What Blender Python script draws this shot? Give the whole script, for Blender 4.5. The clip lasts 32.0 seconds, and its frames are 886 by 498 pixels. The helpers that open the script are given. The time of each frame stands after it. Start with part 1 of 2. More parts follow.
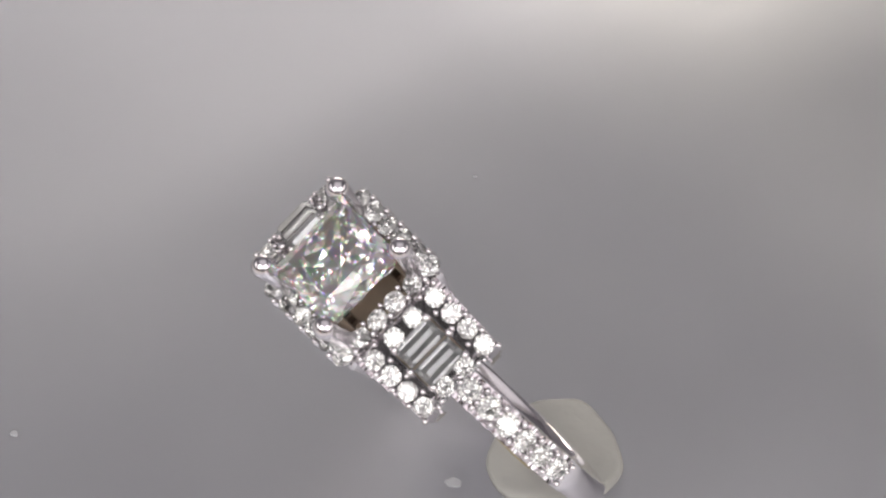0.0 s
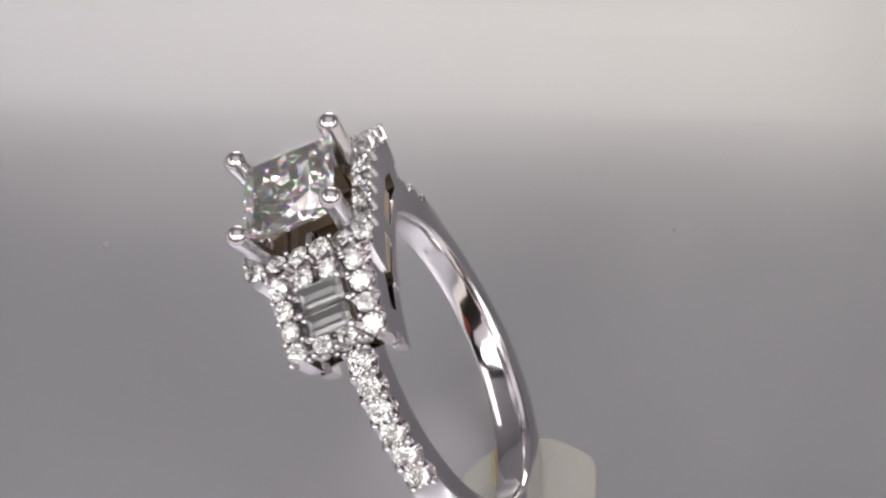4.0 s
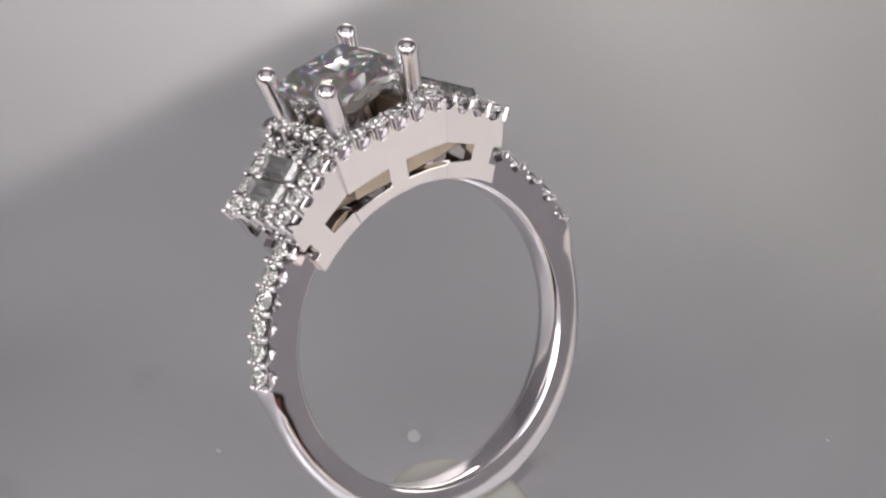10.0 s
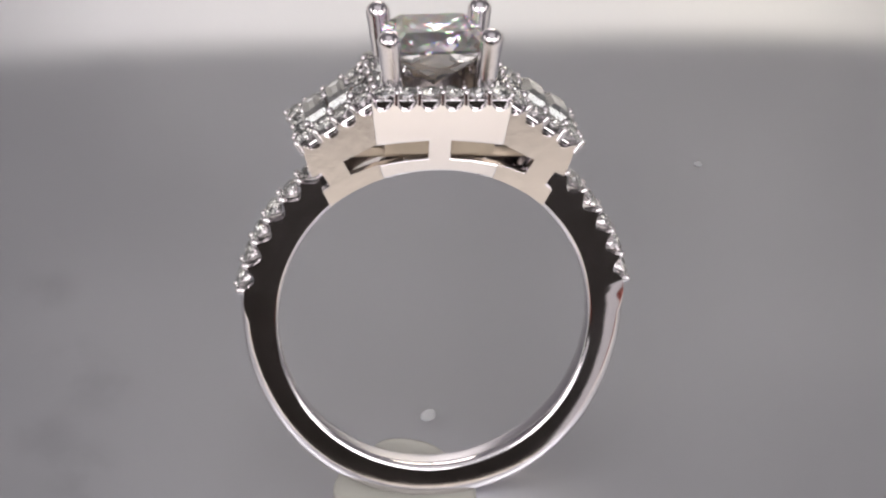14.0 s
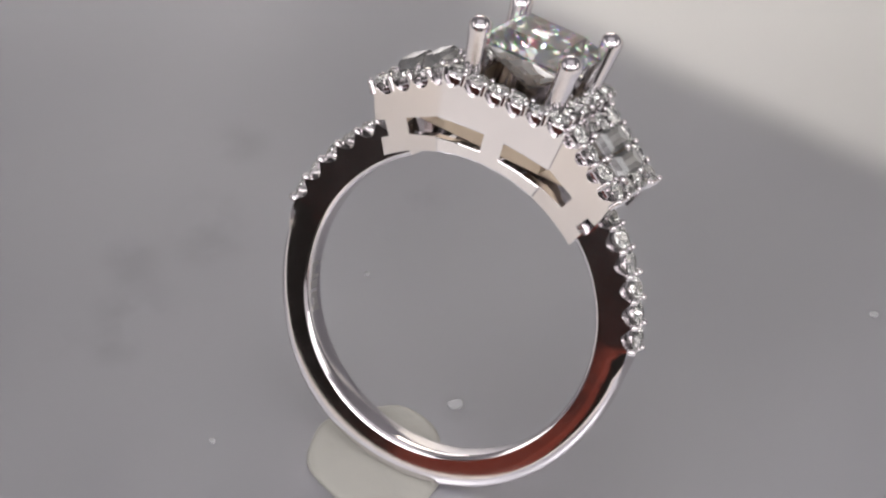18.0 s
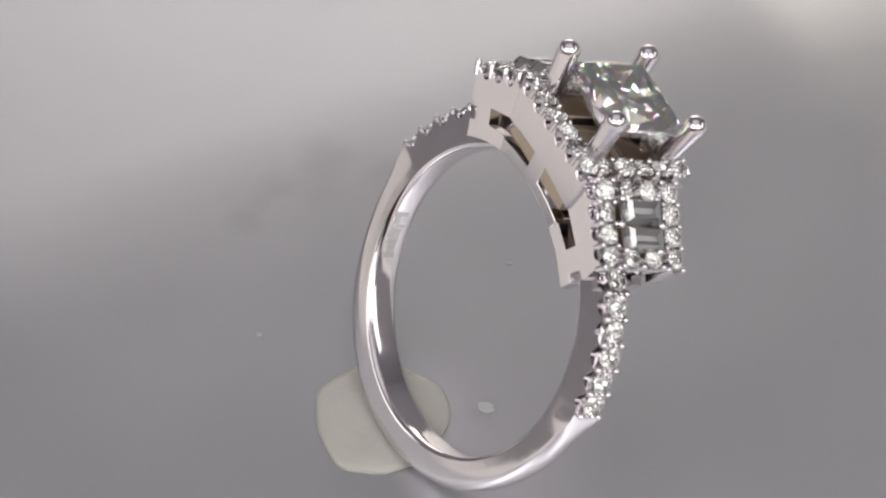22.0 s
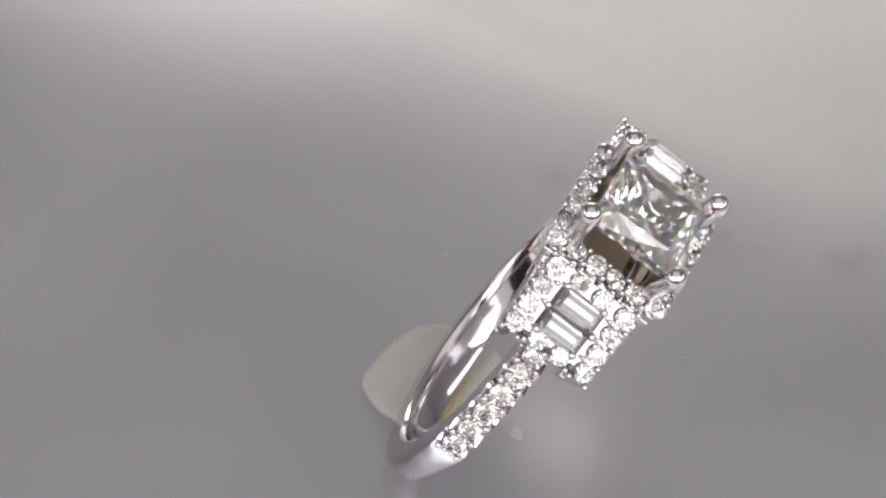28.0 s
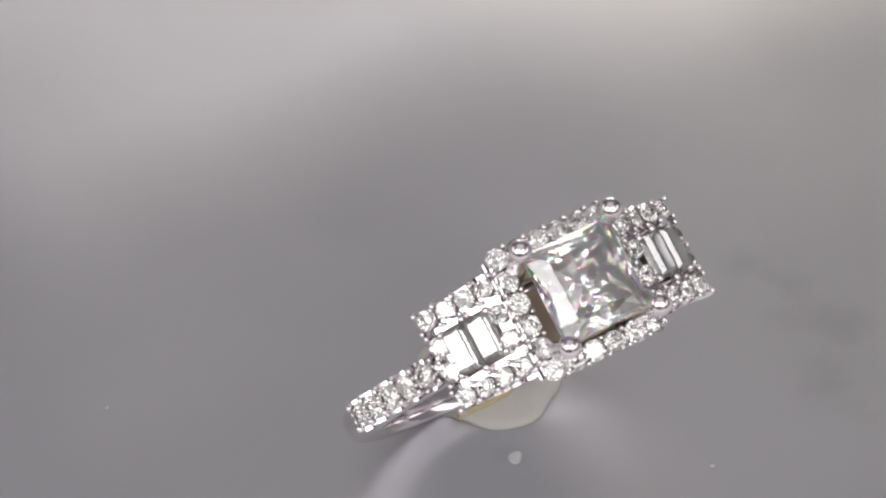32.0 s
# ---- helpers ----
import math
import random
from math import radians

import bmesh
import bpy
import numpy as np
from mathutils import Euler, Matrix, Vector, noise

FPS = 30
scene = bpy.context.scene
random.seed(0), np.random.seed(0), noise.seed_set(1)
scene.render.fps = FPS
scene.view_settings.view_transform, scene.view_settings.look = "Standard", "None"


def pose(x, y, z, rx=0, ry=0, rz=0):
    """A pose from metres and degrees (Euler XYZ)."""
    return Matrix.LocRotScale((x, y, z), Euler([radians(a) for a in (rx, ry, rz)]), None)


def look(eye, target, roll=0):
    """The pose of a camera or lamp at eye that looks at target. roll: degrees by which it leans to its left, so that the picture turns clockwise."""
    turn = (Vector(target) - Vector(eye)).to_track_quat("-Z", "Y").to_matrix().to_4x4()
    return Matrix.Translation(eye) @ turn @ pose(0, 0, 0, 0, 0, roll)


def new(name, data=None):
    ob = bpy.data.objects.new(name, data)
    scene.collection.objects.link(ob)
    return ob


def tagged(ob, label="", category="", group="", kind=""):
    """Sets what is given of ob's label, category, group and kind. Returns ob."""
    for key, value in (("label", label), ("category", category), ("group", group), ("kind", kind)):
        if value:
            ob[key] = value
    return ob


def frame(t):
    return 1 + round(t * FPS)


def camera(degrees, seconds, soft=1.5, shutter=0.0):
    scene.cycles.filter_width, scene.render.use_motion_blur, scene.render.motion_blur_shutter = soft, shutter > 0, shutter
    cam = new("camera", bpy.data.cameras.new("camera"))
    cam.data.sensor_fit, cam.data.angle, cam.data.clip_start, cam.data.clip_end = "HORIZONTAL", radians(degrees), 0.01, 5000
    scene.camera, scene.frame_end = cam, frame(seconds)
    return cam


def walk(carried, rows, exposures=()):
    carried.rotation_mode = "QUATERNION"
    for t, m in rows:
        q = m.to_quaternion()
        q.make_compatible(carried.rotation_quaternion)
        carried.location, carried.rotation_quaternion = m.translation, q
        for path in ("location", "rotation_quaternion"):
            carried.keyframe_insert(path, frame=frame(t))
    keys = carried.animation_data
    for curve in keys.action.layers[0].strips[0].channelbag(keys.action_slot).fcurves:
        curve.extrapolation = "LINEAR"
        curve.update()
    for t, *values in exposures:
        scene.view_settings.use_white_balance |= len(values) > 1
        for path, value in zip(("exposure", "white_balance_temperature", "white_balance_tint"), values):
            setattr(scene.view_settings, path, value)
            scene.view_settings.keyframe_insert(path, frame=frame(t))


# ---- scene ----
# The world turns about z: the turntable's axis. Lengths below in millimetres unless said.
MM = 0.001
U = 5.74 * MM

cam = camera(6.0, 32.0, 2.3)
EYE = Matrix(((0.9997, -0.0259, 0.0033, 0.0), (0.0215, 0.7443, -0.6676, -53.0191 * U), (0.0149, 0.6674, 0.7446, 61.9394 * U), (0, 0, 0, 1)))
walk(cam, [(0, EYE), (32, EYE)])

# ---- light ----
world = bpy.data.worlds.new("room_fill")
scene.world = world
world.use_nodes = True
world.node_tree.nodes["Background"].inputs[0].default_value = (0.9, 0.87, 0.95, 1)
world.node_tree.nodes["Background"].inputs[1].default_value = 0.02
scene.view_settings.exposure = 0.08


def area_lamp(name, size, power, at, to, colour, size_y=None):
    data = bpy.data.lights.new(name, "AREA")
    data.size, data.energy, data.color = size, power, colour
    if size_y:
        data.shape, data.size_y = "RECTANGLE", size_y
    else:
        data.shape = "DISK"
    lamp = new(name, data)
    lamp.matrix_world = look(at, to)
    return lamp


# Weak overhead fill, added out of view to grey the tent top.
area_lamp("tent_top_fill", 0.44, 0.20, (0, 0.02, 0.485), (0, 0, 0), (0.98, 0.96, 1.0), 0.36)
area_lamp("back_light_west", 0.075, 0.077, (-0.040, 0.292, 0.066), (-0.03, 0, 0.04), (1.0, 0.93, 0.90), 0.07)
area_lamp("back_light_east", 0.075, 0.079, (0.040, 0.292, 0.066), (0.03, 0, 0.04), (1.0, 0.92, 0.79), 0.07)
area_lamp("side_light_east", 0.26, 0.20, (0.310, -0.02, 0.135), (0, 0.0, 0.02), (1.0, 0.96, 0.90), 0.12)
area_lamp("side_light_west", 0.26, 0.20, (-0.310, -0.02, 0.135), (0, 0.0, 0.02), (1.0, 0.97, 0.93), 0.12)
# Two unseen fills added round the lens opening to brighten the stones.
area_lamp("front_low_fill", 0.50, 0.26, (0, -0.286, 0.195), (0, 0, 0.02), (1.0, 0.98, 0.98), 0.13)
area_lamp("front_top_fill", 0.50, 0.16, (0, -0.275, 0.440), (0, 0, 0.02), (0.98, 0.99, 1.0), 0.08)
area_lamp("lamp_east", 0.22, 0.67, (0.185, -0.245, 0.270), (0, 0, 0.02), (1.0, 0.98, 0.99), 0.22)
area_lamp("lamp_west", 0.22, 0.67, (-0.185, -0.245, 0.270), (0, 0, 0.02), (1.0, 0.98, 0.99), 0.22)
# Unseen lamp added outside the tent so that the red boxes reflect.
area_lamp("room_fill", 0.6, 34.0, (0, -0.46, 1.62), (0, -1.0, 0), (1.0, 0.9, 0.8), 0.3)


# ---- materials ----
def material(name, colour, rough=0.5, metal=0.0, noise_scale=0.0, spread=0.1, bump=0.0, bump_scale=0.0, specular=0.5):
    m = bpy.data.materials.new(name)
    m.use_nodes = True
    nt = m.node_tree
    b = nt.nodes["Principled BSDF"]
    b.inputs["Base Color"].default_value = (*colour, 1)
    b.inputs["Roughness"].default_value = rough
    b.inputs["Metallic"].default_value = metal
    b.inputs["Specular IOR Level"].default_value = specular
    co = nt.nodes.new("ShaderNodeTexCoord")
    if noise_scale:
        n = nt.nodes.new("ShaderNodeTexNoise")
        n.inputs["Scale"].default_value, n.inputs["Detail"].default_value = noise_scale, 6
        nt.links.new(co.outputs["Object"], n.inputs["Vector"])
        r = nt.nodes.new("ShaderNodeMapRange")
        r.inputs[1].default_value, r.inputs[2].default_value = 0.1, 0.9
        r.inputs[3].default_value, r.inputs[4].default_value = 1 - spread, 1 + spread
        nt.links.new(n.outputs[0], r.inputs[0])
        h = nt.nodes.new("ShaderNodeHueSaturation")
        h.inputs["Color"].default_value = (*colour, 1)
        nt.links.new(r.outputs[0], h.inputs["Value"])
        nt.links.new(h.outputs[0], b.inputs["Base Color"])
        q = nt.nodes.new("ShaderNodeMapRange")
        q.inputs[1].default_value, q.inputs[2].default_value = 0.1, 0.9
        q.inputs[3].default_value, q.inputs[4].default_value = rough * 0.8, rough * 1.25
        nt.links.new(n.outputs[0], q.inputs[0])
        nt.links.new(q.outputs[0], b.inputs["Roughness"])
    if bump:
        n2 = nt.nodes.new("ShaderNodeTexNoise")
        n2.inputs["Scale"].default_value, n2.inputs["Detail"].default_value = bump_scale, 5
        nt.links.new(co.outputs["Object"], n2.inputs["Vector"])
        bp = nt.nodes.new("ShaderNodeBump")
        bp.inputs["Strength"].default_value, bp.inputs["Distance"].default_value = bump, 0.0002
        nt.links.new(n2.outputs[0], bp.inputs["Height"])
        nt.links.new(bp.outputs[0], b.inputs["Normal"])
    return m


def tile_material():
    """Satin grey metal-like sheet: faint streaks along one side, cloudy tone, a few greasy smudges."""
    m = material("grey_tile", (0.612, 0.617, 0.640), 0.40, 1.0, 45, 0.03)
    nt = m.node_tree
    b = nt.nodes["Principled BSDF"]
    co = nt.nodes.new("ShaderNodeTexCoord")
    turn = nt.nodes.new("ShaderNodeMapping")
    turn.inputs["Rotation"].default_value = (0, 0, radians(-35))
    nt.links.new(co.outputs["Object"], turn.inputs["Vector"])
    # streaks
    mp = nt.nodes.new("ShaderNodeMapping")
    mp.inputs["Scale"].default_value = (12, 420, 1)
    nt.links.new(turn.outputs[0], mp.inputs["Vector"])
    st = nt.nodes.new("ShaderNodeTexNoise")
    st.inputs["Scale"].default_value, st.inputs["Detail"].default_value = 1.0, 5
    nt.links.new(mp.outputs[0], st.inputs["Vector"])
    bp = nt.nodes.new("ShaderNodeBump")
    bp.inputs["Strength"].default_value, bp.inputs["Distance"].default_value = 0.5, 0.00005
    nt.links.new(st.outputs[0], bp.inputs["Height"])
    nt.links.new(bp.outputs[0], b.inputs["Normal"])
    # smudges: soft spots broken up by noise
    wob = nt.nodes.new("ShaderNodeTexNoise")
    wob.inputs["Scale"].default_value, wob.inputs["Detail"].default_value = 260, 4
    nt.links.new(turn.outputs[0], wob.inputs["Vector"])
    total = None
    for x, y, r in ((-5.2, -20.3, 3.2), (-7.2, -21.6, 2.4), (1.1, -21.3, 3.2), (4.2, -20.6, 2.4), (-1.7, -23.3, 2.6), (5.4, -23.6, 2.2), (-12.6, -23.0, 2.4), (-14.0, -12.0, 2.4), (-9.8, -31.0, 2.6), (-2.2, -1.6, 1.6)):
        d = nt.nodes.new("ShaderNodeVectorMath")
        d.operation = "DISTANCE"
        d.inputs[1].default_value = (x * MM, y * MM, 0)
        nt.links.new(turn.outputs[0], d.inputs[0])
        r0 = nt.nodes.new("ShaderNodeMapRange")
        r0.interpolation_type = "SMOOTHSTEP"
        r0.inputs[1].default_value, r0.inputs[2].default_value = 0.15 * r * MM, r * MM
        r0.inputs[3].default_value, r0.inputs[4].default_value = 1, 0
        nt.links.new(d.outputs["Value"], r0.inputs[0])
        if total:
            add = nt.nodes.new("ShaderNodeMath")
            nt.links.new(total, add.inputs[0])
            nt.links.new(r0.outputs[0], add.inputs[1])
            total = add.outputs[0]
        else:
            total = r0.outputs[0]
    cut = nt.nodes.new("ShaderNodeMapRange")
    cut.inputs[1].default_value, cut.inputs[2].default_value = 0.40, 0.62
    nt.links.new(wob.outputs[0], cut.inputs[0])
    mul = nt.nodes.new("ShaderNodeMath")
    mul.operation = "MULTIPLY"
    nt.links.new(total, mul.inputs[0])
    nt.links.new(cut.outputs[0], mul.inputs[1])
    mix = nt.nodes.new("ShaderNodeMix")
    mix.data_type = "RGBA"
    mix.inputs["B"].default_value = (0.548, 0.553, 0.575, 1)
    old = b.inputs["Base Color"].links[0].from_socket
    nt.links.new(old, mix.inputs["A"])
    nt.links.new(mul.outputs[0], mix.inputs["Factor"])
    nt.links.new(mix.outputs["Result"], b.inputs["Base Color"])
    return m


def gem(name, spread, share, bend):
    """Diamond: clear glass, a share of it with red, green and blue bent unequally."""
    m = bpy.data.materials.new(name)
    m.use_nodes = True
    nt = m.node_tree
    nt.nodes.remove(nt.nodes["Principled BSDF"])
    out = nt.nodes["Material Output"]

    def glass(colour, ior):
        g = nt.nodes.new("ShaderNodeBsdfGlass")
        g.inputs["Color"].default_value = (*colour, 1)
        g.inputs["Roughness"].default_value = 0.0
        g.inputs["IOR"].default_value = ior
        return g

    base = glass((0.995, 0.995, 0.985), bend)
    if share:
        last = glass((1, 0, 0), bend - spread)
        for c, d in (((0, 1, 0), 0), ((0, 0, 1), spread)):
            add = nt.nodes.new("ShaderNodeAddShader")
            nt.links.new(last.outputs[0], add.inputs[0])
            nt.links.new(glass(c, bend + d).outputs[0], add.inputs[1])
            last = add
        mix = nt.nodes.new("ShaderNodeMixShader")
        mix.inputs[0].default_value = share
        nt.links.new(base.outputs[0], mix.inputs[1])
        nt.links.new(last.outputs[0], mix.inputs[2])
        base = mix
    nt.links.new(base.outputs[0], out.inputs["Surface"])
    return m


GOLD = material("white_gold", (0.735, 0.700, 0.715), 0.095, 1.0, 900, 0.04, 0.012, 1500)
DIAMOND = gem("diamond", 0.022, 0.16, 2.1)
SMALL_DIAMOND = gem("small_diamond", 0.0, 0.0, 2.40)
# Whitish metallic backings, added to brighten the stones from below.
LARGE_PAVILION = material("large_stone_backing", (0.99, 0.978, 0.982), 0.025, 0.72)
PAVILION = material("small_stone_backing", (0.95, 0.945, 0.94), 0.03, 0.85)
BAGUETTE_PAVILION = material("baguette_backing", (0.94, 0.935, 0.95), 0.15, 0.62)
WAX = material("wax", (0.38, 0.37, 0.335), 0.5, 0, 500, 0.06, 0.5, 700)
TILE = tile_material()
OLD_WAX = material("old_wax", (0.40, 0.335, 0.20), 0.5, 0, 600, 0.2, 0.4, 900)
SPECK = material("pale_speck", (0.39, 0.39, 0.395), 0.5, 0, 900, 0.1)
INNER = material("brownish_gold", (0.52, 0.43, 0.33), 0.35, 0.7, 700, 0.15)
PAPER = material("pale_cloth", (0.80, 0.775, 0.73), 0.7, 0, 30, 0.04)
FABRIC = material("tent_fabric", (0.265, 0.260, 0.280), 0.9, 0, 40, 0.03)
WHITE_FABRIC = material("white_fabric", (0.72, 0.705, 0.735), 0.9, 0, 40, 0.03)
DARK = material("dark_wall", (0.012, 0.010, 0.010), 0.9, 0, 3, 0.2)
RED_BROWN = material("red_brown", (0.25, 0.05, 0.035), 0.6, 0, 12, 0.3)


# ---- mesh helpers ----
from mathutils import geometry


def part(name, bm, mat, parent=None, label="", at=None, smooth=False, scale=MM):
    me = bpy.data.meshes.new(name)
    bm.transform(Matrix.Scale(scale, 4))
    bm.to_mesh(me)
    bm.free()
    return placed(name, me, mat, parent, label, at, smooth)


def placed(name, me, mat, parent=None, label="", at=None, smooth=False):
    if not me.materials:
        me.materials.append(mat)
    if smooth:
        me.shade_smooth()
    ob = new(name, me)
    if parent:
        ob.parent = parent
    if at:
        ob.matrix_basis = at
    if label:
        tagged(ob, label)
    return ob


def mesh_of(name, bm, mat, smooth=False):
    me = bpy.data.meshes.new(name)
    bm.transform(Matrix.Scale(MM, 4))
    bm.to_mesh(me)
    bm.free()
    me.materials.append(mat)
    if smooth:
        me.shade_smooth()
    return me


def rounded(bm, width, segments=2, angle=0.6):
    edges = [e for e in bm.edges if len(e.link_faces) == 2 and e.calc_face_angle(0) > angle]
    bmesh.ops.bevel(bm, geom=edges, offset=width, segments=segments, profile=0.5, affect="EDGES", clamp_overlap=True)
    return bm


def box(x0, x1, y0, y1, z0, z1):
    bm = bmesh.new()
    bmesh.ops.create_cube(bm, size=1, matrix=Matrix.Translation(((x0 + x1) / 2, (y0 + y1) / 2, (z0 + z1) / 2)) @ Matrix.Diagonal((x1 - x0, y1 - y0, z1 - z0, 1)))
    return bm


def plate(outline, x0, x1, bevel=0.12, lean=0.0, taper=0.0):
    """A plate from x0 to x1 with an outline of (y, z) points."""
    bm = bmesh.new()
    out = 1 if x0 + x1 > 0 else -1
    a = [bm.verts.new((x0 + out * (lean * (13 - z) - taper * (abs(y) - 3)), y, z)) for y, z in outline]
    b = [bm.verts.new((x1 + out * (lean * (13 - z) - taper * (abs(y) - 3)), y, z)) for y, z in outline]
    n = len(outline)
    for i, j, k in geometry.tessellate_polygon([[Vector((y, z, 0)) for y, z in outline]]):
        bm.faces.new((a[i], a[j], a[k]))
        bm.faces.new((b[k], b[j], b[i]))
    for i in range(n):
        bm.faces.new((a[i], b[i], b[(i + 1) % n], a[(i + 1) % n]))
    bmesh.ops.recalc_face_normals(bm, faces=bm.faces)
    if bevel:
        rounded(bm, bevel)
    return bm


def hull(points):
    bm = bmesh.new()
    for p in points:
        bm.verts.new(p)
    bmesh.ops.convex_hull(bm, input=bm.verts)
    bmesh.ops.dissolve_limit(bm, angle_limit=0.01, verts=bm.verts, edges=bm.edges)
    bmesh.ops.recalc_face_normals(bm, faces=bm.faces)
    return bm


def backed(me, mat=None):
    """Faces under a stone's girdle get an added metallic backing that throws light back up."""
    me.materials.append(mat or PAVILION)
    for p in me.polygons:
        if p.normal.z < -0.15:
            p.material_index = 1
    return me


def ring_of(n, r, z, turn=0.0):
    return [(r * math.cos(2 * math.pi * (i + turn) / n), r * math.sin(2 * math.pi * (i + turn) / n), z) for i in range(n)]


def brilliant(r):
    return hull(ring_of(8, 0.56 * r, 0.32 * r) + ring_of(8, 0.80 * r, 0.215 * r, 0.5) + ring_of(16, r, 0.04 * r) + ring_of(16, r, -0.02 * r)
                + ring_of(16, 0.70 * r, -0.32 * r, 0.5) + ring_of(8, 0.40 * r, -0.62 * r, 0.5) + [(0, 0, -0.86 * r)])


def princess(a):
    """Square stone: flat table, triangular crown facets, and below the girdle fans of long facets from each corner."""
    bm = bmesh.new()

    def v(x, y, z):
        return bm.verts.new((x * a, y * a, z * a))

    rnd = random.Random(4)
    turns = [(1, 1), (-1, 1), (-1, -1), (1, -1)]
    table = [v(0.64 * x, 0.64 * y, 0.34) for x, y in turns]
    top = [v(x, y, 0.03) for x, y in turns]
    low = [v(x, y, -0.03) for x, y in turns]
    culet = v(0, 0, -0.98)
    bm.faces.new(table)
    for i in range(4):
        j = (i + 1) % 4
        nx, ny = (turns[i][0] + turns[j][0]) / 2, (turns[i][1] + turns[j][1]) / 2
        k = v(0.87 * nx, 0.87 * ny, 0.21)
        for tri in ((top[j], top[i], k), (top[i], table[i], k), (table[j], top[j], k), (table[i], table[j], k)):
            bm.faces.new(tri)
        bm.faces.new((top[i], top[j], low[j], low[i]))
        fan = [v(d * nx, d * ny, z) for d, z in ((1.0, -0.03), (0.87, -0.23), (0.70, -0.42), (0.50, -0.60), (0.27, -0.785))] + [culet]
        for corner in (low[i], low[j]):
            rows = []
            for n, end in enumerate(fan):
                row = [end]
                for f in (0.2, 0.38, 0.56, 0.76):
                    co = end.co.lerp(corner.co, f)
                    if 0 < n < len(fan) - 1:
                        co += Vector((nx * 0.7, ny * 0.7, -0.7)) * rnd.uniform(-0.03, 0.05) * a
                    row.append(bm.verts.new(co))
                rows.append(row)
            for p, q in zip(rows, rows[1:]):
                for m in range(4):
                    bm.faces.new((p[m], q[m], q[m + 1]))
                    bm.faces.new((p[m], q[m + 1], p[m + 1]))
                bm.faces.new((p[4], q[4], corner))
    bmesh.ops.remove_doubles(bm, verts=bm.verts, dist=1e-5)
    bmesh.ops.recalc_face_normals(bm, faces=bm.faces)
    return bm


def baguette(lx, ly, h):
    pts = []
    for sx in (-1, 1):
        for sy in (-1, 1):
            pts += [(sx * (lx - 0.30), sy * (ly - 0.26), 0.42 * h), (sx * (lx - 0.12), sy * (ly - 0.11), 0.26 * h), (sx * lx, sy * ly, 0.06 * h),
                    (sx * lx, sy * ly, 0), (sx * lx * 0.86, sy * ly * 0.58, -0.19 * h), (sx * lx * 0.72, sy * ly * 0.22, -0.325 * h)]
    return hull(pts)


def capsule(r, length):
    """A rounded post: its top is a half ball, the origin under the ball's centre."""
    bm = bmesh.new()
    prev = None
    rows = [(0.92 * r, -length), (r, -0.1)] + [(r * math.cos(a), r * math.sin(a)) for a in (0.0, 0.45, 0.9, 1.3)]
    for rr, z in rows:
        cur = [bm.verts.new(p) for p in ring_of(10, rr, z)]
        if prev:
            for i in range(10):
                bm.faces.new((prev[i], prev[(i + 1) % 10], cur[(i + 1) % 10], cur[i]))
        prev = cur
    bm.faces.new(prev)
    return bm


def frame_mesh(x0, x1, y0, y1, hx0, hx1, hy0, hy1, z0, z1, bevel=0.08):
    """A flat frame with a rectangular opening."""
    bm = bmesh.new()
    rows = []
    for z in (z0, z1):
        rows.append(([bm.verts.new((x, y, z)) for x, y in ((x0, y0), (x1, y0), (x1, y1), (x0, y1))],
                     [bm.verts.new((x, y, z)) for x, y in ((hx0, hy0), (hx1, hy0), (hx1, hy1), (hx0, hy1))]))
    (a, b), (c, d) = rows
    for i in range(4):
        j = (i + 1) % 4
        bm.faces.new((a[i], b[i], b[j], a[j]))
        bm.faces.new((c[i], c[j], d[j], d[i]))
        bm.faces.new((a[i], a[j], c[j], c[i]))
        bm.faces.new((b[i], d[i], d[j], b[j]))
    bmesh.ops.recalc_face_normals(bm, faces=bm.faces)
    return rounded(bm, bevel)


# ---- the setting: table, tent, dark room ----
bm = box(-1000, 1000, -1050, 400, -36, -16.5)
table = tagged(part("table", rounded(bm, 2), PAPER), "pale cloth-covered table top under the display tile", "table", kind="structure")
for name, b, mat, label in (
    ("wall_north", (-320, 320, 300, 304, -16.5, 500), FABRIC, "grey fabric back wall of a light tent"),
    ("wall_east", (316, 320, -250, 300, -16.5, 500), FABRIC, "grey fabric side wall of a light tent"),
    ("wall_west", (-320, -316, -130, 300, -16.5, 500), FABRIC, "grey fabric side wall of a light tent"),
    ("ceiling", (-320, 320, -290, 304, 500, 504), WHITE_FABRIC, "white fabric top of a light tent"),
    # The unlit room is painted near-black so that metal reflects it black.
    ("wall_south", (-1500, 1500, -1604, -1600, -800, 1700), DARK, "unseen room wall, its shade put into a near-black colour"),
    ("wall_room_east", (1500, 1504, -1600, 1600, -800, 1700), DARK, "unseen room wall, its shade put into a near-black colour"),
    ("wall_room_west", (-1504, -1500, -1600, 1600, -800, 1700), DARK, "unseen room wall, its shade put into a near-black colour"),
    ("wall_room_north", (-1500, 1500, 1600, 1604, -800, 1700), DARK, "unseen room wall, its shade put into a near-black colour"),
    ("ceiling_room", (-1500, 1500, -1600, 1600, 1700, 1704), DARK, "unseen room ceiling, its shade put into a near-black colour"),
    ("floor", (-1500, 1500, -1600, 1600, -804, -800), DARK, "unseen room floor, its shade put into a near-black colour"),
):
    tagged(part(name, box(*b), mat), label, "ceiling" if "ceiling" in name else "floor" if name == "floor" else "wall", kind="structure")
bm = frame_mesh(-320, 320, 115, 500, -45, 45, 310, 400, -2, 2, 0.5)
bm.transform(Matrix.Translation((0, -292, 0)) @ Matrix.Rotation(radians(90), 4, "X"))
tagged(part("wall_tent_front", bm, WHITE_FABRIC), "white fabric front flap of a light tent with a lens opening", "wall", kind="structure")
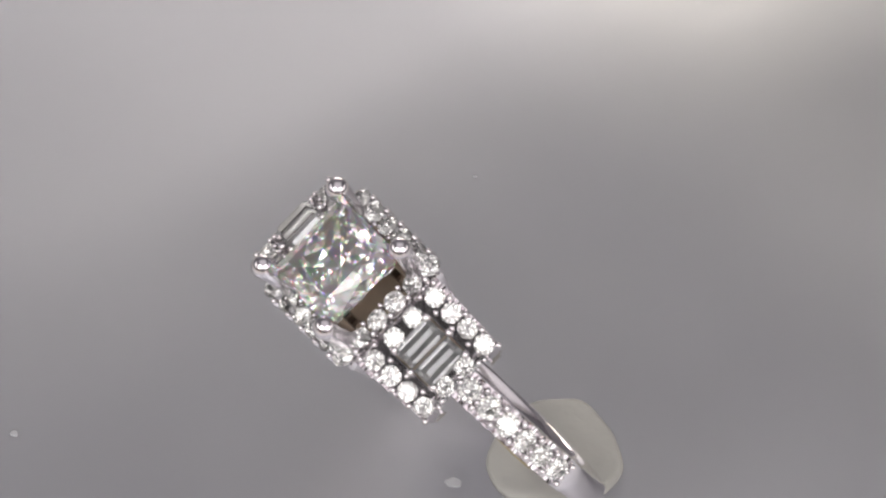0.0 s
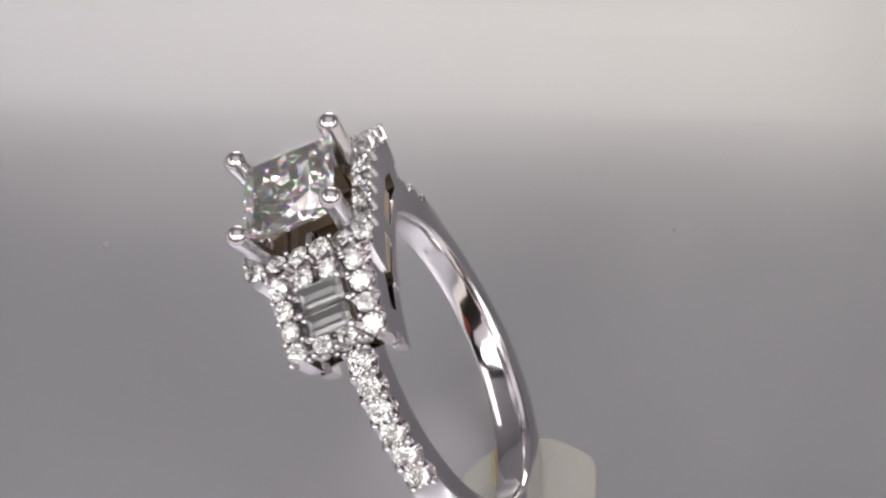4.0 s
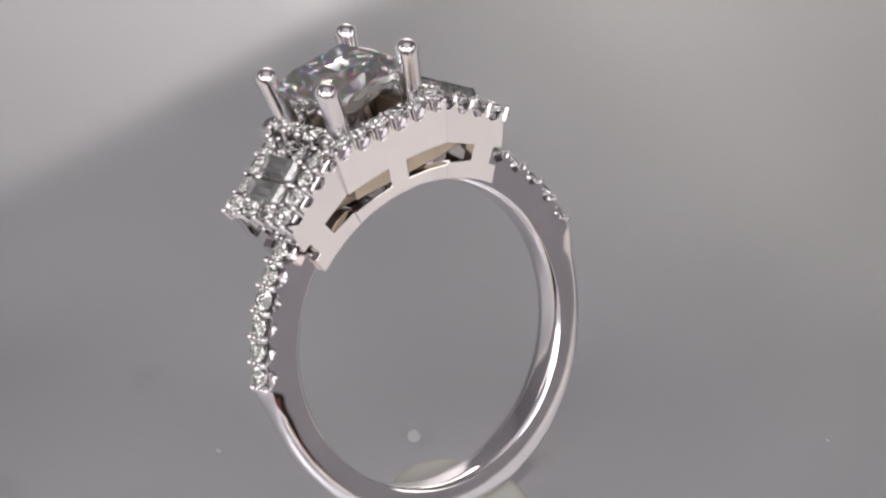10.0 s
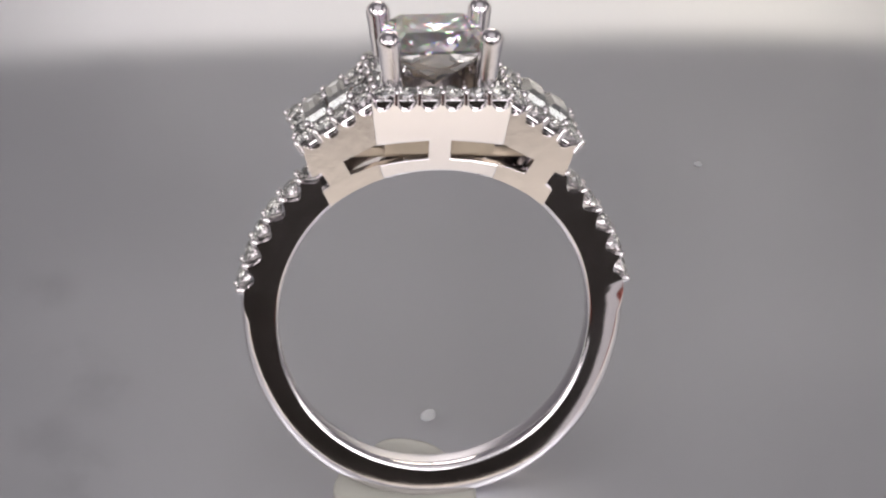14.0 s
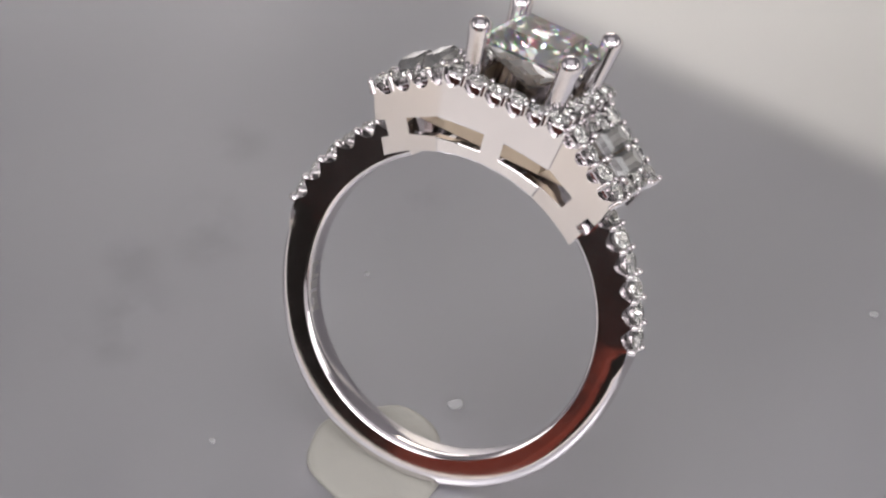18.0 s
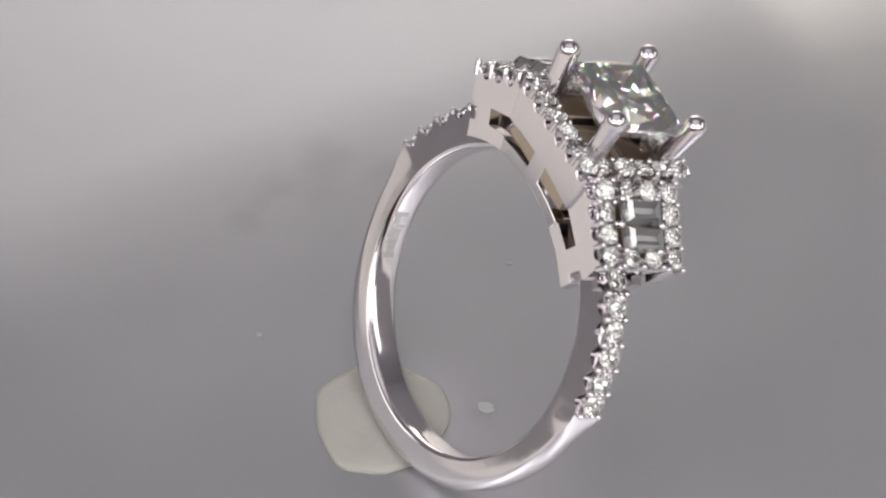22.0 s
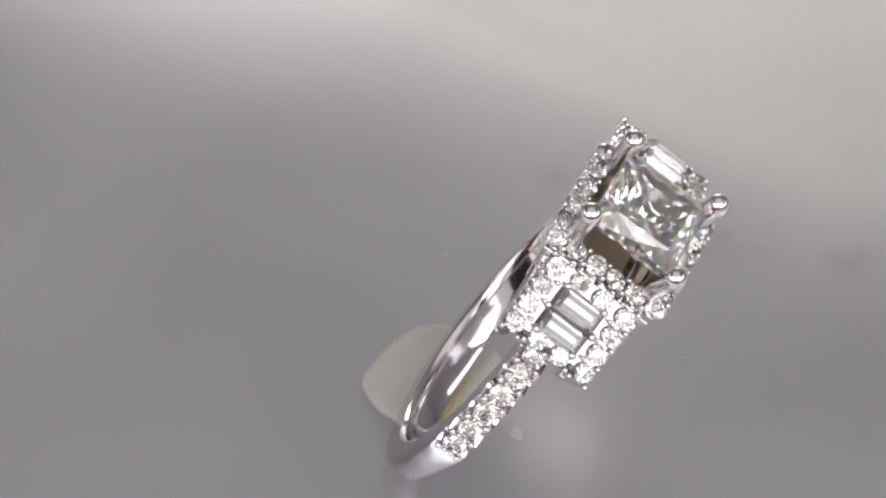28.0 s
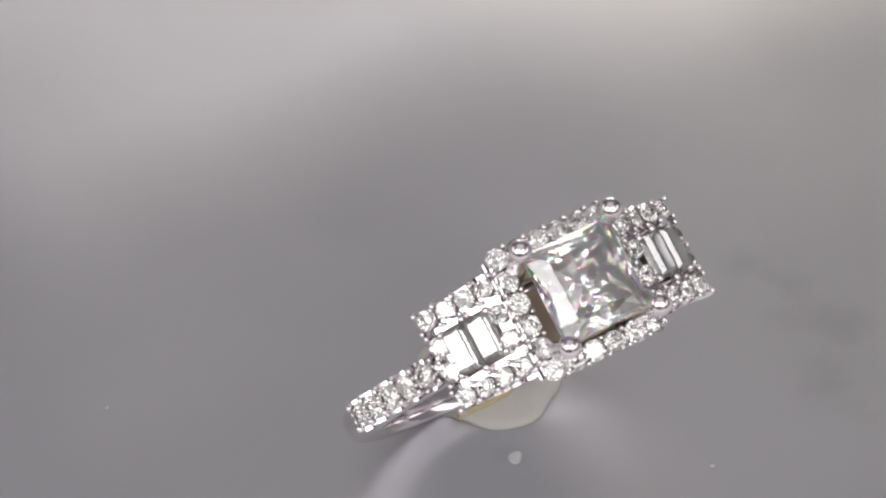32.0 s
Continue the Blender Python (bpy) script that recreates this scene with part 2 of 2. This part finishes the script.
# Strip added out of view so that the shank reflects a pale band.
tagged(part("wall_reflection_strip", box(132, 205, -294, -290, -16.5, 114), WHITE_FABRIC), "unseen white strip added below the front flap for the shank's pale reflection", "wall", kind="structure")
# Boxes added out of view to put red reflections into the shank.
for x0, x1 in ((-820, -560), (640, 860)):
    tagged(part("red_reflection_box", rounded(box(x0, x1, -990, -800, -16.5, 190), 8), RED_BROWN), "unseen red-brown box added on the table outside the tent for red reflections", "box")

# ---- the square tile, with its soft and its sharp edges ----
TILE_TURN = 35.0


START = {"+x": 17.0, "-x": 28.6, "+y": 11.5, "-y": 14.0}
SLOPE_AT = {"+x": 0.147, "-x": 0.18, "+y": 0.156, "-y": 0.15}
WIDTH = {"+x": 14.0, "-x": 3.2, "+y": 16.0, "-y": 14.0}


def tile_fall(v, side):
    """How far the tile's top has curved down at v along the axis towards that side."""
    d = abs(v) - START[side]
    if d <= 0:
        return 0.0
    return SLOPE_AT[side] * (d * d / (2 * WIDTH[side]) if d < WIDTH[side] else d - WIDTH[side] / 2)


def tile_mesh():
    """Square slab: x, y in the tile's own axes; each side has its reach and the width of its rounding."""
    reach = 53.0
    line = [-reach + 2 * reach * k / 120 for k in range(121)]
    xs = ys = line
    bm = bmesh.new()
    top = [[bm.verts.new((x, y, -tile_fall(x, "+x" if x > 0 else "-x") - tile_fall(y, "+y" if y > 0 else "-y"))) for y in ys] for x in xs]
    low = [[bm.verts.new((x, y, -16.5)) for y in ys] for x in xs]
    nx, ny = len(xs), len(ys)
    for i in range(nx - 1):
        for j in range(ny - 1):
            bm.faces.new((top[i][j], top[i + 1][j], top[i + 1][j + 1], top[i][j + 1]))
            bm.faces.new((low[i][j], low[i][j + 1], low[i + 1][j + 1], low[i + 1][j]))
    for i in range(nx - 1):
        bm.faces.new((top[i][0], low[i][0], low[i + 1][0], top[i + 1][0]))
        bm.faces.new((top[i + 1][-1], low[i + 1][-1], low[i][-1], top[i][-1]))
    for j in range(ny - 1):
        bm.faces.new((top[0][j + 1], low[0][j + 1], low[0][j], top[0][j]))
        bm.faces.new((top[-1][j], low[-1][j], low[-1][j + 1], top[-1][j + 1]))
    bmesh.ops.rotate(bm, verts=bm.verts, matrix=Matrix.Rotation(radians(TILE_TURN), 3, "Z"))
    return bm


tile = tagged(part("display_tile", tile_mesh(), TILE, smooth=True), "square satin grey display tile with smudges on a turntable", "tile")

# ---- the wax and its specks ----


def lump(cx, cy, rx, ry, h, seed, rim=0.35):
    """A flattened lump on the tile with an uneven outline."""
    bm = bmesh.new()
    n, prev = 48, None
    rnd = random.Random(seed)
    ph = [rnd.uniform(0, 6.28) for _ in range(5)]
    rows = [(1.0, -0.02), (1.01, 0.3), (0.97, 0.65), (0.88, 0.9), (0.7, 1.0), (0.45, 1.0), (0.2, 1.02)]
    for k, z in rows:
        cur = []
        for i in range(n):
            a = 2 * math.pi * i / n
            w = 1 + 0.05 * math.sin(2 * a + ph[0]) + 0.04 * math.sin(3 * a + ph[1]) + 0.025 * math.sin(5 * a + ph[2]) + 0.015 * math.sin(9 * a + ph[3])
            cur.append(bm.verts.new((cx + rx * k * w * math.cos(a), cy + ry * k * w * math.sin(a), h * z * (1 + 0.08 * math.sin(4 * a + 6 * k + ph[4])) if z > 0 else z)))
        if prev:
            for i in range(n):
                bm.faces.new((prev[i], prev[(i + 1) % n], cur[(i + 1) % n], cur[i]))
        else:
            bm.faces.new(cur[::-1])
        prev = cur
    bm.faces.new(prev)
    return bm


wax = tagged(part("wax_lump", lump(4.95, -0.75, 3.5, 4.2, 0.45, 3), WAX, smooth=True), "off-white pressed lump of wax holding the ring's foot", "wax")
part("wax_ridge", lump(0, 0, 0.34, 1.9, 0.5, 8), OLD_WAX, wax, "yellowish seam of wax along the ring", Matrix.Translation((2.75 * MM, -0.75 * MM, 0.15 * MM)) @ Matrix.Rotation(radians(38), 4, "Z"), True)


def tile_level(x, y):
    """Height of the tile's top, in mm, at a place on it."""
    v = Matrix.Rotation(radians(-TILE_TURN), 2) @ Vector((x, y))
    return -tile_fall(v.x, "+x" if v.x > 0 else "-x") - tile_fall(v.y, "+y" if v.y > 0 else "-y")


specks = []
for i, (x, y, r) in enumerate(((-0.62, -2.85, 0.46), (-25.0, -0.1, 0.22), (12.9, -5.5, 0.16), (0.1, 20.1, 0.14), (0.2, -13.7, 0.16))):
    bm = lump(0, 0, r, r * (0.8 + 0.25 * (i % 3)), 0.05, 11 + i)
    speck = part("wax_speck", bm, SPECK, smooth=True, at=Matrix.Translation((x * MM, y * MM, (tile_level(x, y) + 0.01) * MM)))
    specks.append(tagged(speck, "small pale speck of wax on the grey tile", "wax speck", "wax specks"))

# ---- the ring: x along the finger, y across the shoulders, z up to the stone; origin at the foot ----
FOOT = 9.4
TURN = Matrix(((0.6737, -0.6117, -0.4147), (0.5483, 0.7900, -0.2745), (0.4955, -0.0425, 0.8676))).to_4x4()
CENTRE = Vector((-1.2853, -1.2393, 4.0274)) * U + TURN.to_3x3() @ (Vector((0, 0, -2.85)) * U)
ring = new("engagement_ring")
RING_AT = Matrix.Translation(CENTRE) @ TURN @ Matrix.Translation((0, 0, -FOOT * MM))
ring.matrix_basis = RING_AT
tagged(ring, "white gold engagement ring with princess stone, halos and pave shank", "ring")
LIFT = Matrix.Translation((0, 0, FOOT * MM))


def ring_part(name, bm, mat=None, parent=None, label="", smooth=False):
    ob = part(name, bm, mat or GOLD, ring, label, LIFT, smooth)
    return ob


def lerp_table(a, table):
    for (a0, v0), (a1, v1) in zip(table, table[1:]):
        if a <= a1:
            return v0 + (v1 - v0) * max(0.0, (a - a0) / (a1 - a0))
    return table[-1][1]


HALF = ((0, 1.06), (45, 0.98), (80, 0.90), (150, 0.90))
SIDE = ((0, 9.80), (35, 9.78), (62, 9.70), (75, 9.75), (88, 10.0), (99.5, 10.28))
PAVE = [103.4 + 7.5 * i for i in range(6)]
SHANK_Y = -0.10


def shank_x(z):
    """The shank leans a little along the finger below the head."""
    return 0.025 * (8.0 - z)


def shoulder(a):
    """Outer radius at a degrees from the foot: plain below, scalloped between the pave stones above."""
    if a < 99.65:
        return lerp_table(a, ((0, 10.42), (30, 10.42), (65, 10.26), (85, 10.34), (99.65, 10.55)))
    if a > 144.7:
        return 10.45
    k = min(abs(a - p) for p in PAVE) / 3.75
    return 10.12 + 0.62 * max(0.0, min(1.0, k)) ** 1.7


def shank_mesh():
    """D-shaped band: flat inside with softened rims, flat cheeks, a domed outer face that becomes the scalloped pave wall."""
    bm = bmesh.new()
    prev, first, crisp = None, None, []
    stations = list(range(-99, 100, 3))
    rise = [99.65 + 0.75 * i for i in range(1, 62)]
    stations = [-a for a in rise[::-1]] + stations + rise
    for k in stations:
        a = abs(k)
        ro, w = shoulder(a), lerp_table(a, HALF)
        up = max(0.0, min(1.0, (a - 90) / 10))
        side = min(lerp_table(a, SIDE) + 0.5 * up, ro - 0.03)
        edge = w - 0.05 * (1 - up)
        sec = [(-w + 0.03, 8.62), (-w + 0.10, 8.53), (-w * 0.72, 8.47), (-w * 0.35, 8.45), (w * 0.35, 8.45), (w * 0.72, 8.47), (w - 0.10, 8.53), (w - 0.03, 8.62),
               (w, 8.72), (w - 0.02 * (1 - up), 9.2), (edge, side)]
        dome = ro - side
        for f in (0.25, 0.5, 0.75, 0.95):
            b = f * math.pi / 2
            sec.append((edge * (math.cos(b) ** 0.75 * (1 - up) + up * (1 - 0.5 * max(0.0, f - 0.25))), side + dome * (math.sin(b) * (1 - up) + up)))
        sec += [(-x, r) for x, r in sec[:7:-1]]
        ang = radians(k - 90)
        cur = []
        for x, r in sec:
            z = r * math.sin(ang)
            cur.append(bm.verts.new((x + shank_x(z), SHANK_Y + r * math.cos(ang), z)))
        rims = (8, len(sec) - 1) + ((11, len(sec) - 4) if a > 97 else ())
        if prev:
            n = len(sec)
            for i in rims:
                crisp.append((prev[i], cur[i]))
            for i in range(n):
                bm.faces.new((prev[i], cur[i], cur[(i + 1) % n], prev[(i + 1) % n]))
        else:
            first = cur
        prev = cur
    bm.faces.new(first[::-1])
    bm.faces.new(prev)
    bmesh.ops.recalc_face_normals(bm, faces=bm.faces)
    for e in bm.edges:
        e.smooth = e.calc_face_angle(0) < 0.6
    for p, q in crisp:
        bm.edges.get((p, q)).smooth = False
    return bm


shank = ring_part("shank", shank_mesh(), smooth=True, label="polished white gold shank, plain below and pave above")


def arc(r, y0, y1, n):
    return [(y0 + (y1 - y0) * i / n, math.sqrt(r * r - (y0 + (y1 - y0) * i / n) ** 2)) for i in range(n + 1)]


def scallops(p, q, n, depth, peak=0.0):
    """Points along p to q with n dips of that depth, peaks between them."""
    out = []
    for i in range(n):
        for k in range(9):
            f = (i + k / 9) / n
            u = abs(2 * k / 9 - 1)
            d = peak - depth * (1 - u ** 2.4)
            L = math.hypot(q[0] - p[0], q[1] - p[1])
            nx, nz = -(q[1] - p[1]) / L, (q[0] - p[0]) / L
            out.append((p[0] + (q[0] - p[0]) * f + nx * d, p[1] + (q[1] - p[1]) * f + nz * d))
    return out


HEAD = Matrix.Translation((0, 0, 11)) @ Matrix.Rotation(radians(-1.5), 4, "X") @ Matrix.Translation((0, 0, -11))


def head_part(name, bm, mat=None, label=""):
    """A part of the head, which sits a little askew on the shank."""
    bm.transform(HEAD)
    return ring_part(name, bm, mat, label=label)


half = [(3.85, 13.0), (3.45, 10.45), (1.9, 10.63), (0.62, 10.73), (0.62, 9.68), (1.9, 9.55), (3.25, 9.28), (2.97, 8.46)]
centre_outline = half + arc(8.97, 2.7, -2.7, 10) + [(-y, z) for y, z in half[::-1]] + scallops((-3.85, 13.42), (3.85, 13.42), 6, 0.85)
for s in (-1, 1):
    head_part("gallery_wall", plate(centre_outline, min(s * 2.75, s * 3.5), max(s * 2.75, s * 3.5), 0.07, -0.17))
side_outline = scallops((3.9, 13.25), (7.55, 10.67), 4, 0.60, -0.25) + [(7.5, 10.4), (7.05, 9.0), (6.85, 8.55), (6.35, 8.8), (5.85, 8.02), (6.24, 7.72), (5.85, 6.92)] + arc(8.95, 5.8, 3.1, 7) + [(2.97, 8.46), (3.25, 9.28), (4.75, 8.7), (5.2, 9.5), (3.45, 10.45)]
for sx in (-1, 1):
    for sy in (-1, 1):
        head_part("side_wall", plate([(sy * y, z) for y, z in side_outline], min(sx * 2.5, sx * 3.2), max(sx * 2.5, sx * 3.2), 0.07, -0.125, 0.0))

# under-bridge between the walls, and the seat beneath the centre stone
head_part("gallery_core", rounded(box(-1.5, 1.5, -5.2, 5.2, 9.3, 9.9), 0.1), INNER, label="brownish inner gallery")
for s in (-1, 1):
    head_part("end_wall", plate([(s * 6.95, 10.2), (s * 6.55, 9.2), (s * 6.25, 9.3), (s * 6.65, 10.3)], -2.3, 2.3, 0.06))
    head_part("gallery_end", plate([(s * 3.2, 10.6), (s * 3.72, 13.0), (s * 3.1, 13.0), (s * 2.6, 10.6)], -2.5, 2.5, 0.05))
    head_part("gallery_foot", plate([(s * 2.62, 8.5), (s * 2.72, 9.1), (s * 2.2, 9.1), (s * 2.1, 8.6)], -2.6, 2.6, 0.05))
bm = bmesh.new()
prev = None
for k in range(-36, 37, 3):
    a = radians(90 + k)
    cur = [bm.verts.new((x, r * math.cos(a), r * math.sin(a))) for x, r in ((-2.0, 8.99), (2.0, 8.99), (2.0, 9.25), (-2.0, 9.25))]
    if prev:
        for i in range(4):
            bm.faces.new((prev[i], prev[(i + 1) % 4], cur[(i + 1) % 4], cur[i]))
    else:
        bm.faces.new(cur)
    prev = cur
bm.faces.new(prev[::-1])
bmesh.ops.recalc_face_normals(bm, faces=bm.faces)
head_part("under_bridge", bm)


halo = head_part("halo_frame", frame_mesh(-3.22, 3.22, -3.6, 3.6, -2.99, 2.99, -2.99, 2.99, 12.5, 13.1), label="square white gold halo frame set with small diamonds")
head_part("inner_lining", frame_mesh(-2.98, 2.98, -2.98, 2.98, -2.80, 2.80, -2.80, 2.80, 9.95, 12.75, 0.03), INNER, label="brownish lining inside the halo")
head_part("seat_rail", frame_mesh(-2.4, 2.4, -2.4, 2.4, -1.9, 1.9, -1.9, 1.9, 10.4, 11.3), INNER, label="brownish seat below the centre stone")
HALO_STONE = backed(mesh_of("halo_stone", brilliant(0.61), SMALL_DIAMOND))
POST = mesh_of("post", capsule(0.18, 0.7), GOLD, True)
CLAW = mesh_of("claw", capsule(0.25, 0.6), GOLD, True)
BEAD = mesh_of("bead", capsule(0.16, 0.4), GOLD, True)
# Darker, rougher gold: the prongs' dim, soft reflections put into the material.
PRONG_GOLD = material("dulled_prong_gold", (0.69, 0.655, 0.68), 0.17, 1.0, 900, 0.04, 0.012, 1500)


def under(parent, name, me, m):
    """A small piece under a part of the ring: m in millimetres in the ring's own axes."""
    m = m.copy()
    m.translation = m.translation * MM
    return placed(name, me, None, parent, at=m)


rnd = random.Random(5)
n_side = 6
HX, HY = 3.3, 3.15
path = []
for i in range(n_side - 1):
    f = -1 + 2 * i / (n_side - 1)
    path += [((f * HX, -HY), (0, -1)), ((HX, f * HY), (1, 0)), ((-f * HX, HY), (0, 1)), ((-HX, -f * HY), (-1, 0))]
for (x, y), (ox, oy) in path:
    under(halo, "halo_stone", HALO_STONE, HEAD @ pose(x, y, 13.58, rnd.uniform(-10, 10), rnd.uniform(-10, 10), rnd.uniform(0, 360)))
    tx, ty = -oy, ox
    for along in (0.64,):
        under(halo, "post", POST, HEAD @ pose(x + tx * along + ox * 0.5, y + ty * along + oy * 0.5, 13.68))
        under(halo, "bead", BEAD, HEAD @ pose(x + tx * along - ox * 0.48, y + ty * along - oy * 0.48, 13.62))

stone = ring_part("centre_stone", princess(2.66), DIAMOND, label="clear square princess-cut diamond")
backed(stone.data, LARGE_PAVILION)
stone.matrix_basis = LIFT @ Matrix.Translation((0, 0, 15.55 * MM))


def prong_mesh(x, y):
    bm = bmesh.new()
    base, tip = Vector((x * 0.80, y * 0.80, 11.6)), Vector((x, y, 16.32))
    d = (tip - base)
    q = d.to_track_quat("Z", "Y").to_matrix().to_4x4()
    L = d.length
    prev = None
    for r, z in [(0.60, 0), (0.60, L * 0.5), (0.60, L * 0.82), (0.63, L - 0.14)] + [(0.65 * math.cos(a), L + 0.60 * math.sin(a)) for a in (0.15, 0.5, 0.85, 1.2, 1.45)]:
        cur = [bm.verts.new(base + (q @ Vector(p))) for p in ring_of(20, r, z)]
        if prev:
            for i in range(20):
                bm.faces.new((prev[i], prev[(i + 1) % 20], cur[(i + 1) % 20], cur[i]))
        else:
            bm.faces.new(cur[::-1])
        prev = cur
    bm.faces.new(prev)
    return bm


for sx in (-1, 1):
    for sy in (-1, 1):
        ring_part("prong", prong_mesh(sx * 2.86, sy * 2.79), PRONG_GOLD, smooth=True, label="rounded white gold prong")

# side settings: a sloping frame with two baguettes and a row of small stones round them
SIDE_STONE = backed(mesh_of("side_stone", brilliant(0.56), SMALL_DIAMOND))
END_STONE = backed(mesh_of("end_stone", brilliant(0.5), SMALL_DIAMOND))
BAGUETTE = backed(mesh_of("baguette", baguette(1.28, 0.70, 1.6), SMALL_DIAMOND), BAGUETTE_PAVILION)
SLOPE = math.degrees(math.atan2(2.62, 3.82))
for sy in (-1, 1):
    # local axes: x across the finger, y down the slope, z out of the slope
    at = HEAD @ pose(0, sy * 3.62, 12.95, 0, 0, 0 if sy > 0 else 180) @ pose(0, 0, 0, -SLOPE, 0, 0)
    loc = at.copy()
    loc.translation = loc.translation * MM
    side = part("side_halo_frame", frame_mesh(-2.68, 2.68, 0.1, 4.3, -1.35, 1.35, 1.05, 3.85, -0.4, -0.1), GOLD, ring, "white gold side frame with two baguettes and small diamonds", LIFT @ loc)
    part("baguette_seat", rounded(box(-1.42, 1.42, 0.95, 4.05, -0.95, -0.75), 0.04), INNER, side, "brownish seat under the baguettes")
    places = [(sx * 2.3, 0.62 + 1.2 * i) for sx in (-1, 1) for i in range(4)] + [(sx * 0.74, v) for sx in (-1, 1) for v in (0.55, 4.25)]
    for x, v in places:
        under(side, "side_stone", SIDE_STONE, pose(x, v, 0.32, rnd.uniform(-10, 10), rnd.uniform(-10, 10), rnd.uniform(0, 360)))
    for sx in (-1, 1):
        for i in range(5):
            under(side, "post", POST, pose(sx * 2.8, 0.05 + 1.19 * i, 0.36))
            under(side, "bead", BEAD, pose(sx * 1.74, 0.05 + 1.19 * i, 0.36))
    for x in (-1.4, 0, 1.4):
        under(side, "post", POST, pose(x, 4.7, 0.36))
    for x in (-1.3, 0, 1.3):
        m = at.inverted() @ HEAD @ pose(x, sy * 6.98, 9.72, -sy * 108)
        under(side, "end_stone", END_STONE, m @ pose(0, 0, 0, rnd.uniform(-8, 8), rnd.uniform(-8, 8), rnd.uniform(0, 360)))
        under(side, "bead", BEAD, m @ pose(0.65, 0.28, 0.05))
        under(side, "bead", BEAD, m @ pose(0.65, -0.3, 0.05))
    for x, v in ((-1.46, 2.45), (1.46, 2.45), (-1.2, 1.05), (1.2, 1.05), (-1.2, 3.86), (1.2, 3.86)):
        under(side, "bead", CLAW, pose(x, v, 0.42))
    for v in (1.70, 3.20):
        under(side, "baguette", BAGUETTE, pose(0, v, 0.30))

# pave on the shoulders
PAVE_STONE = backed(mesh_of("pave_stone", brilliant(0.68), SMALL_DIAMOND))
PAVE_POST = mesh_of("post", capsule(0.21, 0.35), GOLD, True)
for sy in (-1, 1):
    for a in PAVE:
        m = pose(shank_x(-10.5 * math.cos(radians(a))), SHANK_Y, 0, -180 + sy * a, 0, 0)
        under(shank, "pave_stone", PAVE_STONE, m @ pose(0, 0, 10.72, rnd.uniform(-8, 8), rnd.uniform(-8, 8), rnd.uniform(0, 360)))
    for a in [p - 3.75 for p in PAVE] + [PAVE[-1] + 3.75]:
        m = pose(shank_x(-10.5 * math.cos(radians(a))), SHANK_Y, 0, -180 + sy * a, 0, 0)
        for x in (-0.62, 0.62):
            under(shank, "post", PAVE_POST, m @ pose(x, 0, 10.80))
        for x in (-0.22, 0.22):
            under(shank, "bead", BEAD, m @ pose(x, 0, 10.76))


# worn stamp on the inside of the shank: plain strokes
MARK = material("worn_stamp", (0.62, 0.60, 0.58), 0.35, 1.0, 900, 0.2)
for a, x, w, h in ((-80.5, 0.2, 0.9, 0.30), (-78, 0.35, 0.4, 0.5), (-75.5, 0.1, 1.0, 0.22), (-72.5, 0.2, 0.9, 0.5), (-69, 0.2, 0.8, 0.28), (-66.5, 0.05, 0.5, 0.5), (-63.5, 0.15, 0.9, 0.3)):
    m = pose(shank_x(-8.5 * math.cos(radians(a))), SHANK_Y, 0, -180 + a, 0, 0)
    m.translation = m.translation * MM
    part("stamp_stroke", rounded(box(x - w / 2, x + w / 2, -h / 2, h / 2, 8.425, 8.5), 0.02, 1), MARK, shank, "worn stamped stroke", m)


# ---- what moves: all on the turntable goes round together ----
ANGLES = ((0.0, -0.02), (2.0, -17.16), (4.0, -34.79), (6.0, -52.30), (8.0, -69.58), (10.0, -86.73), (12.0, -103.88), (14.0, -121.12), (16.0, -138.42), (18.0, -155.72), (20.0, -172.95), (22.0, -190.06), (24.0, -207.10), (26.0, -224.17), (28.0, -241.37), (30.0, -258.68), (32.0, -275.67))


def angle_at(t):
    for (t0, a0), (t1, a1) in zip(ANGLES, ANGLES[1:]):
        if t <= t1:
            return a0 + (a1 - a0) * (t - t0) / (t1 - t0)
    return ANGLES[-1][1]


def motions():
    times = [0.5 * i for i in range(65)]
    for ob, m in [(ring, RING_AT)] + [(o, o.matrix_basis.copy()) for o in [tile, wax] + specks]:
        walk(ob, [(t, Matrix.Rotation(radians(angle_at(t)), 4, "Z") @ m) for t in times])


motions()
